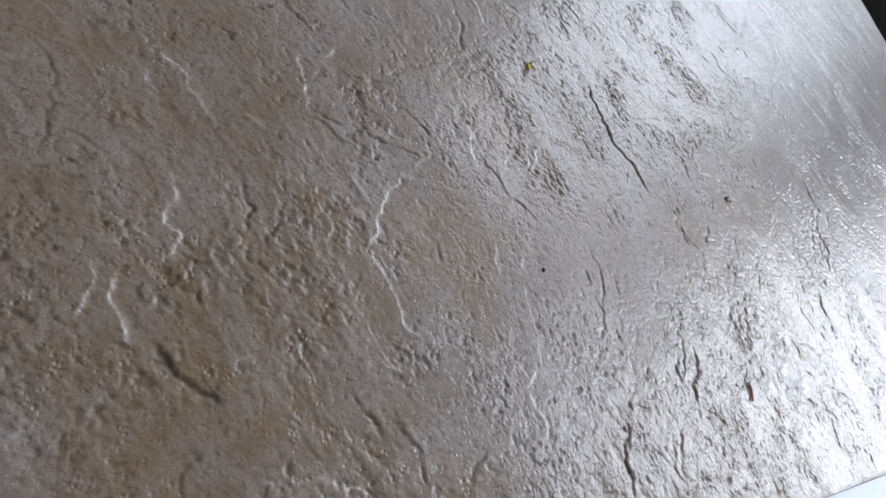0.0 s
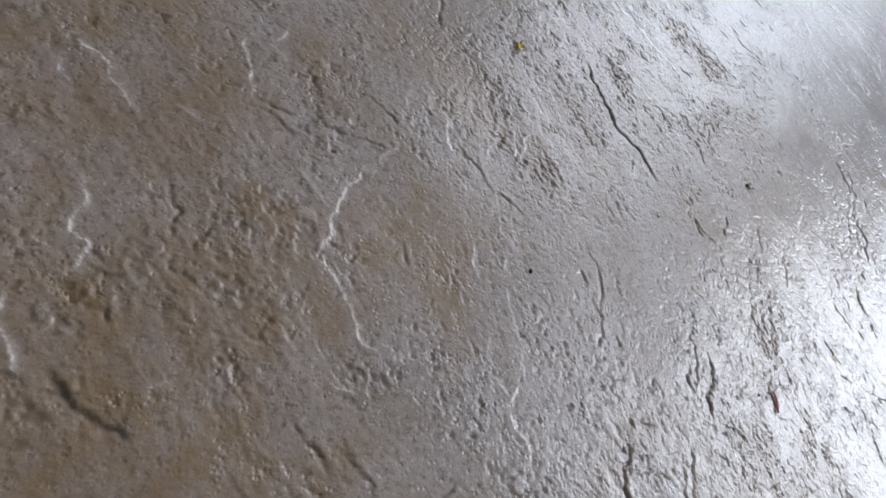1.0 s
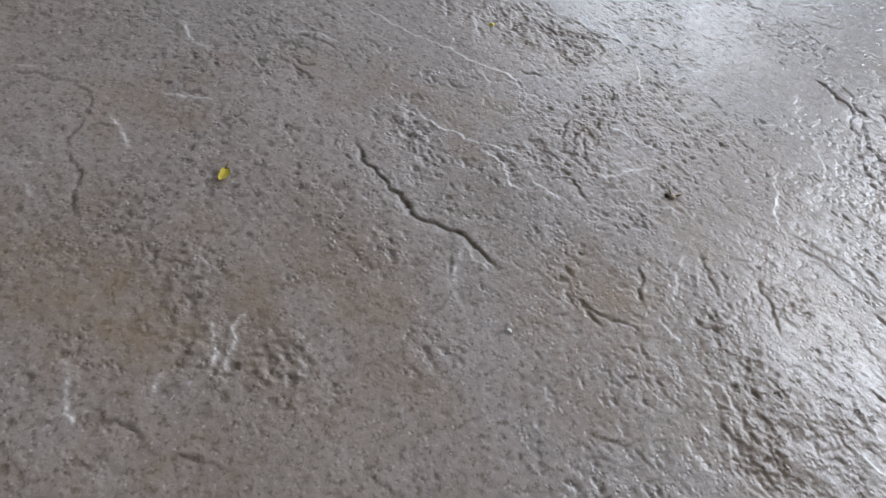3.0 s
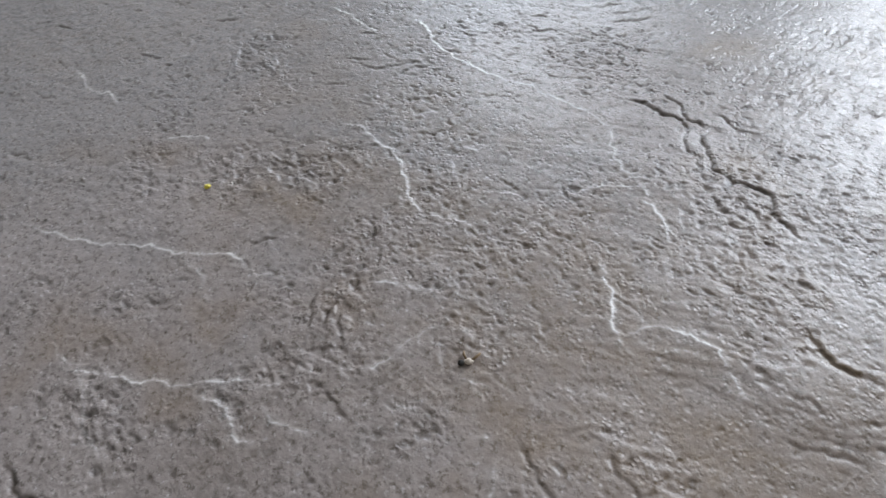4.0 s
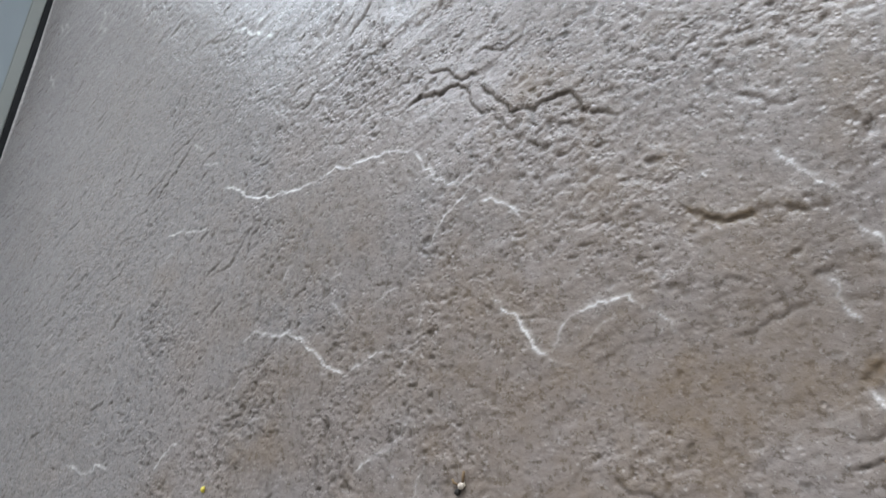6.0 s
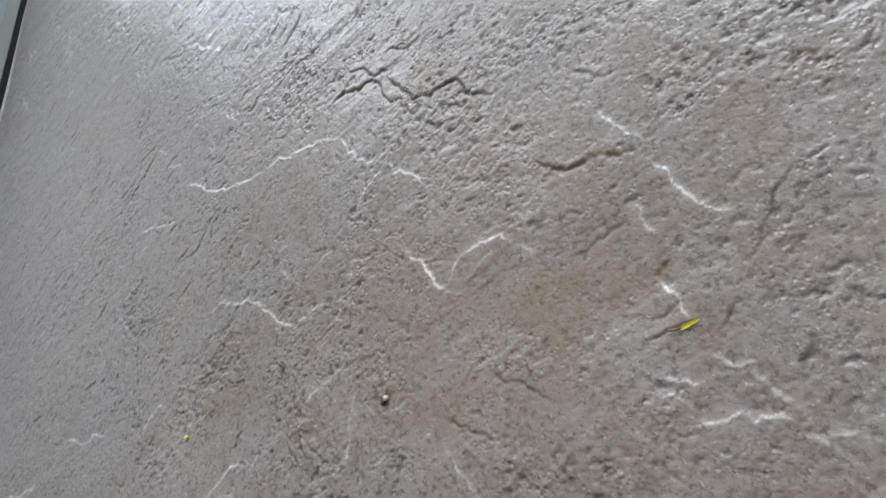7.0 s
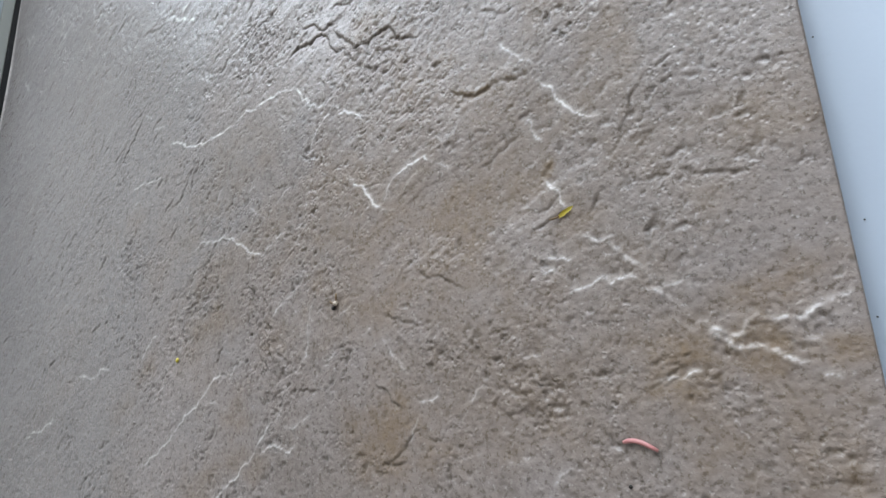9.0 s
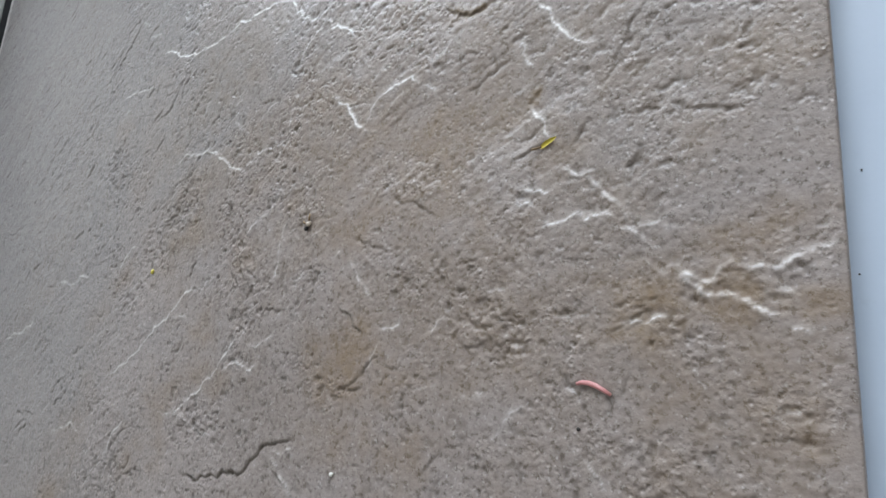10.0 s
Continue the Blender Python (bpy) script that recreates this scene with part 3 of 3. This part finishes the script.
crack(0.8, (258.6, -150.7), (271.3, -156.0), (275.8, -154.7))
crack(0.55, (245.1, -115.2), (255.1, -117.1))
crack(0.8, (221.4, -12.5), (231.4, -7.9))
vein_glint(0.8, (-256.7, 268.6), (-247.9, 260.6))
crack(0.8, (-101.3, 164.2), (-86.0, 166.6))
crack(0.55, (19.6, 88.0), (34.9, 92.6))
crack(0.55, (-246.7, 105.5), (-213.8, 106.5))
crack(0.55, (-91.6, 78.5), (-85.0, 82.5))
crack(0.55, (7.9, 55.2), (26.1, 59.7))
crack(0.55, (64.8, 88.0), (78.2, 89.0))
crack(0.55, (266.8, 11.2), (274.1, 9.3))
crack(0.55, (295.5, -7.4), (300.3, -6.8))
crack(0.55, (291.4, -16.5), (297.6, -15.5))
crack(0.55, (275.0, -55.9), (282.1, -57.4))
crack(0.55, (284.3, -58.3), (289.6, -60.1))
vein_glint(0.8, (-267.6, 272.5), (-256.2, 255.1))
crack(0.55, (-259.9, 109.5), (-229.2, 113.2))
vein_glint(0.8, (15.7, 104.0), (20.1, 95.1))
vein_glint(0.55, (27.9, 118.5), (33.3, 110.4))
vein_glint(0.55, (167.8, 58.3), (174.4, 60.2))
vein_glint(0.55, (197.0, 47.5), (199.3, 49.9))
crack(0.8, (39.3, -239.5), (45.1, -234.1))
crack(0.55, (58.8, -261.4), (56.0, -256.4))
vein_glint(0.8, (65.7, -249.5), (69.5, -249.1))
ridge(0.8, (56.6, -220.3), (66.1, -221.3))
crack(0.55, (78.5, -176.7), (85.1, -163.7))
vein_glint(0.55, (114.0, -235.0), (122.6, -238.0))
crack(0.8, (141.3, -273.8), (143.3, -272.2), (144.9, -273.5))
vein_glint(0.8, (180.2, -208.3), (185.8, -210.8))
crack(0.8, (189.4, -154.3), (196.4, -154.8))
crack(0.55, (207.1, -159.3), (211.8, -159.9))
crack(0.8, (201.6, -99.6), (208.1, -98.0))
crack(0.8, (199.8, -55.1), (206.6, -55.0))
crack(0.8, (215.3, -62.9), (223.2, -64.3))
crack(0.55, (165.2, -108.2), (169.7, -108.5))

# small chips and nicks strewn over the face; the pale ones carry painted glints
for _ in range(420):
    cx, cy = rng.uniform(-295, 295), rng.uniform(-400, 420)
    turn, reach = rng.normal(radians(30), 0.5), rng.uniform(1.2, 4.5)
    dx, dy = reach * math.cos(turn), reach * math.sin(turn)
    bend = rng.normal(0, 0.6, 2)
    nick = ((cx - dx, cy - dy), (cx + bend[0], cy + bend[1]), (cx + dx, cy + dy))
    (crack if rng.random() < 0.72 else vein_glint)(rng.uniform(0.35, 0.75), *nick)

# longer dashes on the calm side, with the grain of the stone
for _ in range(300):
    cx, cy = rng.uniform(-290, 75), rng.uniform(-130, 430)
    turn, reach = rng.normal(radians(38), 0.28), rng.uniform(1.2, 6.5)
    dx, dy = reach * math.cos(turn), reach * math.sin(turn)
    bend = rng.normal(0, 0.9, 2)
    crack(rng.uniform(0.35, 1.0), (cx - dx, cy - dy), (cx + bend[0], cy + bend[1]), (cx + dx, cy + dy))

# rust-brown clouds: x, y, two radii, turn, strength
def cloud(x, y, rx, ry, turn, g):
    c, s = math.cos(radians(turn)), math.sin(radians(turn))
    u, v = c * (PX - x) + s * (PY - y), -s * (PX - x) + c * (PY - y)
    d = np.clip(0.72 * np.hypot(u / rx, v / ry) + 0.38 * RAG, 0, None)
    np.maximum(RUST, 1.1 * g * np.exp(-d * d), out=RUST)


cloud(206, -346, 40, 14, 30, 0.75)
cloud(198, -285, 26, 8, 40, 0.6)
cloud(104, -346, 30, 12, 0, 0.4)
cloud(180, -242, 22, 16, 60, 0.8)
cloud(112, -205, 30, 18, 20, 0.45)
cloud(186, -4, 34, 14, 5, 0.65)
cloud(123, 0, 26, 12, 10, 0.5)
cloud(170, 38, 22, 18, 0, 0.55)
cloud(171, -29, 34, 16, 0, 0.55)
cloud(189, 4, 22, 10, 0, 0.4)
cloud(160, -82, 18, 14, 20, 0.75)
cloud(286, -48, 11, 7, 10, 0.85)
cloud(280, -58, 12, 6, 10, 0.8)
cloud(259, -58, 12, 8, 0, 0.8)
cloud(287, -80, 12, 16, 0, 0.5)
cloud(80, 5, 40, 12, 20, 0.35)
cloud(60, 45, 40, 16, 20, 0.3)
cloud(285, 0, 14, 8, 0, 0.5)
cloud(150, -170, 40, 30, 0, 0.3)
cloud(230, -330, 50, 30, 0, 0.45)
cloud(120, -365, 22, 30, 0, 0.6)
cloud(112, -338, 14, 10, 0, 0.6)
cloud(140, -290, 16, 10, 0, 0.4)
cloud(150, 15, 30, 16, 0, 0.4)
cloud(122, -150, 24, 14, 20, 0.6)
cloud(150, -150, 22, 10, 20, 0.45)
cloud(125, -175, 22, 12, 0, 0.5)
cloud(185, -20, 26, 20, 0, 0.5)
cloud(215, -335, 70, 42, 30, 0.72)
cloud(150, -335, 50, 30, 0, 0.5)
cloud(175, 0, 60, 34, 0, 0.5)
cloud(205, -60, 60, 28, 0, 0.4)
cloud(175, -240, 11, 30, 90, 0.8)
cloud(119, -274, 6, 12, 99, 0.5)
cloud(197, -293, 11, 7, 80, 0.6)
cloud(206, -343, 13, 9, 90, 0.85)
cloud(144, -373, 7, 19, 106, 0.6)
cloud(224, -362, 11, 8, 85, 0.65)
cloud(104, -339, 12, 10, 110, 0.4)
cloud(121, -197, 12, 10, 70, 0.5)
cloud(114, -172, 14, 7, 69, 0.5)
cloud(157, -162, 21, 15, 65, 0.4)
cloud(170, 36, 16, 12, -7, 0.55)
cloud(163, -0, 29, 10, 0, 0.6)
cloud(163, -84, 19, 10, 3, 0.7)
cloud(160, -4, 29, 15, -10, 0.5)
cloud(208, -9, 23, 15, -13, 0.4)
cloud(226.5, 1.4, 3.0, 2.0, 45, 1)
cloud(285, -45, 11, 5, 8, 0.95)
cloud(291, -60, 9, 4, 0, 0.85)
cloud(257, -60, 9, 8, 0, 0.9)
cloud(257, -57, 7, 5, 0, 0.7)
cloud(286, -74, 7, 6, 0, 0.5)
cloud(173, -2, 17, 9, 28, 0.6)
cloud(164, 38, 20, 10, 24, 0.35)
cloud(56, -23, 20, 10, 27, 0.5)
RUST = np.maximum(RUST, np.clip(0.50 * layers(38, 120, 4, 0.6) - 0.03, 0.0, 0.46) * (1 - 0.85 * COOL))
RUST = np.clip(RUST + np.clip((-170 - PY) / 120, 0, 1) * np.clip(0.20 + 0.34 * layers(24, 140, 4, 0.65), 0, 0.55), 0, 0.97)   # warmer end of the tile

# worn arris round the rim
rim = np.minimum(np.minimum(PX + 300, 300 - PX), np.minimum(PY + 615, 585 - PY))
HEIGHT -= 0.35 * np.exp(-(rim / 1.1) ** 2)
HEIGHT *= np.clip(0.35 + rim / 8, 0, 1)
VEIN_GLINT = np.maximum(VEIN_GLINT, 0.80 * np.exp(-((PX + 297.8) / 2.4) ** 4))  # the long arris is pale: wear, plus the skylight it catches painted in
FACE_Z = HEIGHT / 1000.0


def face_z(x, y):
    """Height of the face at a place given in metres."""
    i, j = np.searchsorted(GX, x * 1000), np.searchsorted(GY, y * 1000)
    return float(FACE_Z[max(j - 2, 0):j + 3, max(i - 2, 0):i + 3].max())


def relief_mesh(name):
    ny, nx = PX.shape
    co = np.stack((PX / 1000, PY / 1000, FACE_Z), axis=-1).reshape(-1, 3)
    idx = np.arange(nx * ny).reshape(ny, nx)
    quads = np.stack((idx[:-1, :-1], idx[:-1, 1:], idx[1:, 1:], idx[1:, :-1]), axis=-1).reshape(-1, 4)
    loop = np.concatenate((idx[0, :], idx[1:, -1], idx[-1, -2::-1], idx[-2:0:-1, 0]))
    low = co[loop].copy()
    low[:, 2] = -0.0042
    n, m = len(co), len(loop)
    k = np.arange(m)
    skirt = np.stack((loop[(k + 1) % m], loop, n + k, n + (k + 1) % m), axis=-1)
    co, quads = np.concatenate((co, low)), np.concatenate((quads, skirt))
    me = bpy.data.meshes.new(name)
    me.vertices.add(len(co))
    me.vertices.foreach_set("co", co.astype(np.float32).ravel())
    me.loops.add(quads.size)
    me.loops.foreach_set("vertex_index", quads.astype(np.int32).ravel())
    me.polygons.add(len(quads))
    me.polygons.foreach_set("loop_start", np.arange(0, quads.size, 4, dtype=np.int32))
    me.update(calc_edges=True)
    me.polygons.foreach_set("use_smooth", np.ones(len(quads), dtype=bool))
    for key, values in (("vein_glint", VEIN_GLINT), ("crack", CRACK), ("rust", RUST), ("pit", PIT), ("patch", np.clip(PATCH, 0, 1)), ("cool", COOL)):
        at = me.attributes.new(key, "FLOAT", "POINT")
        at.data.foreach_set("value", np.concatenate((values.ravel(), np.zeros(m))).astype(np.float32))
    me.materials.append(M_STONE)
    return me


tile = thing("stone_tile", 0, 0, -T, "rough grey-beige slate-look porcelain tile with pale veins and dark cracks", "tile")
face = new("face", relief_mesh("face"))
face.parent, face.matrix_parent_inverse = tile, tile.matrix_world.inverted()
tagged(face, "riven slate-look face with rust-brown clouds")
tile_body = part("body", box(X0 + 0.0004, X1 - 0.0004, Y0 + 0.0004, Y1 - 0.0004, -T, -0.004), M_BODY, tile, "plain fired clay body")
tile_body.matrix_parent_inverse = tile.matrix_world.inverted()

# ---- the low enamelled upstand along the tile's edge ----
UX, UTOP = X0 - 0.0035, 0.050
upstand = thing("metal_upstand", UX - 0.02, 0, -T, "low grey-blue enamelled metal upstand with a round hole", "upstand")


def place(ob, owner):
    ob.parent, ob.matrix_parent_inverse = owner, owner.matrix_world.inverted()
    return ob


def sheet_with_hole(y0, y1, z0, z1, cy, cz, r, thick, n=32):
    """An upright sheet with a round hole right through it; its face lies at x = 0."""
    bm = bmesh.new()
    angles = [2 * math.pi * i / n for i in range(n)]
    hole = [(cy + r * math.cos(a), cz + r * math.sin(a)) for a in angles]
    outer = []
    for a in angles:
        dy, dz = math.cos(a), math.sin(a)
        reach = min(((y1 - cy) if dy > 0 else (y0 - cy)) / dy if abs(dy) > 1e-6 else 1e9,
                    ((z1 - cz) if dz > 0 else (z0 - cz)) / dz if abs(dz) > 1e-6 else 1e9)
        outer.append((cy + dy * reach, cz + dz * reach))
    for qy, qz in ((y0, z0), (y0, z1), (y1, z0), (y1, z1)):
        a = math.atan2(qz - cz, qy - cy) % (2 * math.pi)
        i = min(range(n), key=lambda j: abs((angles[j] - a + math.pi) % (2 * math.pi) - math.pi))
        outer[i] = (qy, qz)
    rings = [[bm.verts.new((x, y, z)) for y, z in ring] for ring, x in ((outer, 0), (hole, 0), (hole, -thick), (outer, -thick))]
    for a in range(4):
        for i in range(n):
            j = (i + 1) % n
            bm.faces.new((rings[a][i], rings[a][j], rings[(a + 1) % 4][j], rings[(a + 1) % 4][i]))
    bmesh.ops.recalc_face_normals(bm, faces=bm.faces)
    return bm


panel = part("panel", sheet_with_hole(-0.62, 0.62, 0.0128, UTOP, 0.2540, 0.0277, 0.0042, 0.002), M_STEEL)
panel.location.x = UX
place(panel, upstand)
place(part("core", box(UX - 0.040, UX - 0.006, -0.62, 0.62, -T, UTOP - 0.002, 0.001), M_BLACK), upstand)
place(part("cap", box(UX - 0.042, UX - 0.0022, -0.62, 0.62, UTOP - 0.002, UTOP, 0.0006), M_BOARD), upstand)
place(part("skirting_strip", box(UX - 0.006, UX + 0.0005, -0.62, 0.62, 0.0032, 0.0130, 0.0009), M_EDGE), upstand)
# black strip between the tile's edge and the beige strip
place(part("seal", box(UX - 0.006, UX + 0.0004, -0.62, 0.62, -T, 0.0032, 0.0003), M_BLACK), upstand)
tagged(upstand.children[3], "beige strip")
tagged(upstand.children[4], "black strip along the foot of the panel")


# ---- small litter on the tile ----
def petal_mesh(length, width, lift, seed):
    """A thin cupped petal lying along x."""
    r = random.Random(seed)
    bm = bmesh.new()
    rows, cols = 12, 6
    grid = []
    for i in range(rows + 1):
        u = i / rows
        half = width / 2 * (math.sin(math.pi * min(1, 0.12 + u * 0.86)) ** 0.7) * (1 + 0.12 * r.uniform(-1, 1))
        line = []
        for j in range(cols + 1):
            v = j / cols * 2 - 1
            line.append(bm.verts.new((length * (u - 0.5), half * v + 0.1 * width * math.sin(3 * u), lift * (u ** 2) + 0.35 * half * v * v + 0.0002)))
        grid.append(line)
    for i in range(rows):
        for j in range(cols):
            bm.faces.new((grid[i][j], grid[i + 1][j], grid[i + 1][j + 1], grid[i][j + 1]))
    bmesh.ops.solidify(bm, geom=bm.faces[:], thickness=0.00018)
    for f in bm.faces:
        f.smooth = True
    return bm


def tube(points, radius, sides=8):
    """A tapered tube along the points."""
    bm = bmesh.new()
    rings = []
    pts = [Vector(p) for p in points]
    for i, p in enumerate(pts):
        way = (pts[min(i + 1, len(pts) - 1)] - pts[max(i - 1, 0)]).normalized()
        side = way.cross(Vector((0, 0, 1))).normalized()
        top = side.cross(way)
        rad = radius * (0.55 + 0.45 * math.sin(math.pi * (i + 0.5) / len(pts)))
        rings.append([bm.verts.new(p + rad * (math.cos(2 * math.pi * k / sides) * side + math.sin(2 * math.pi * k / sides) * top)) for k in range(sides)])
    for a, b in zip(rings[:-1], rings[1:]):
        for k in range(sides):
            bm.faces.new((a[k], a[(k + 1) % sides], b[(k + 1) % sides], b[k]))
    bm.faces.new(rings[0][::-1]), bm.faces.new(rings[-1])
    for f in bm.faces:
        f.smooth = True
    return bm


def crumb_mesh(sx, sy, sz, seed, detail=2):
    """An uneven lump that sits on z = 0."""
    bm = bmesh.new()
    bmesh.ops.create_icosphere(bm, subdivisions=detail, radius=1.0)
    for v in bm.verts:
        k = 1 + 0.35 * noise.noise(v.co * 1.7 + Vector((seed, 0, 0)))
        v.co = Vector((v.co.x * sx * k, v.co.y * sy * k, max(-0.6, v.co.z) * sz * k))
    low = min(v.co.z for v in bm.verts)
    for v in bm.verts:
        v.co.z -= low
    return bm


def on_tile(name, x, y, turn, label, category, group=""):
    ob = new(name)
    ob.matrix_world = pose(x, y, face_z(x, y) - 0.0001, rz=turn)
    return tagged(ob, label, category, group)


def petal(x, y, turn, length, width, lift, seed, label):
    ob = on_tile("flower_petal", x, y, turn, label, "petal")
    part("blade", petal_mesh(length, width, lift, seed), M_PETAL, ob)
    part("stalk", tube([(-length * 0.5 - 0.0026, 0.0008, 0.0006), (-length * 0.5 - 0.001, 0.0002, 0.0007), (-length * 0.42, 0, 0.0005)], 0.00035), M_STALK, ob, "dry brown stalk")


petal(0.0746, -0.1688, -32, 0.0066, 0.0034, 0.0016, 3, "crumpled yellow flower petal lying on the stone tile")
petal(0.2316, -0.0142, 20, 0.0058, 0.0015, 0.0009, 5, "narrow yellow flower petal caught on a stone edge")

husk = on_tile("seed_husk", 0.1352, -0.0278, 35, "pale dried seed husk with dark stalks", "husk")
part("shell", crumb_mesh(0.0012, 0.0008, 0.0009, 4), M_HUSK, husk)
part("stalk", tube([(0.0008, 0.0004, 0.0008), (0.0018, 0.0014, 0.0012), (0.0026, 0.0026, 0.0010)], 0.00042), M_STALK, husk, "dark dry stalk")
part("stalk", tube([(-0.0008, 0.0006, 0.0007), (-0.0016, 0.0018, 0.0009), (-0.0017, 0.0028, 0.0006)], 0.00036), M_STALK, husk, "dark dry stalk")
tip = part("tip", crumb_mesh(0.0009, 0.0008, 0.0008, 9), M_SOIL, husk, "black broken tip")
tip.location = (-0.0019, -0.0007, 0)

fibre = part("plastic_fibre", tube([(-0.0044, 0.0008, 0.0006), (-0.0030, 0.0012, 0.0007), (-0.0012, 0.0011, 0.0008), (0.0006, 0.0006, 0.0008),
                                   (0.0024, -0.0003, 0.0007), (0.0044, -0.0014, 0.0006)], 0.00066), M_FIBRE)
fibre.matrix_world = pose(0.2462, -0.0808, face_z(0.2462, -0.0808) - 0.0001)
tagged(fibre, "short red plastic fibre lying on the stone tile", "fibre")

for cx, cy, size, mat, label, seed in ((0.1576, -0.1123, 0.0008, M_CHALK, "tiny white chalk crumb on the tile", 1),
                                       (0.0260, -0.0390, 0.0011, M_PETAL, "tiny yellow pollen crumb on the tile", 2),
                                       (0.2424, -0.0908, 0.0006, M_SOIL, "tiny black grit grain on the tile", 3),
                                       (0.1868, -0.1988, 0.0009, M_SOIL, "tiny black grit grain on the tile", 4)):
    bit = part("crumb", crumb_mesh(size, size * 0.8, size * 0.7, seed), mat)
    bit.matrix_world = pose(cx, cy, face_z(cx, cy) - 0.0001, rz=40 * seed)
    tagged(bit, label, "crumb", "crumbs on the tile")
for cx, cy, seed in ((0.3012, 0.0197, 5), (0.3030, -0.0310, 6), (0.3011, -0.0540, 8)):
    bit = part("crumb", crumb_mesh(0.00026, 0.0002, 0.0002, seed), M_SOIL)
    bit.matrix_world = pose(cx, cy, -T, rz=40 * seed)
    tagged(bit, "tiny black grit grain on the white tabletop", "crumb", "crumbs on the tabletop")
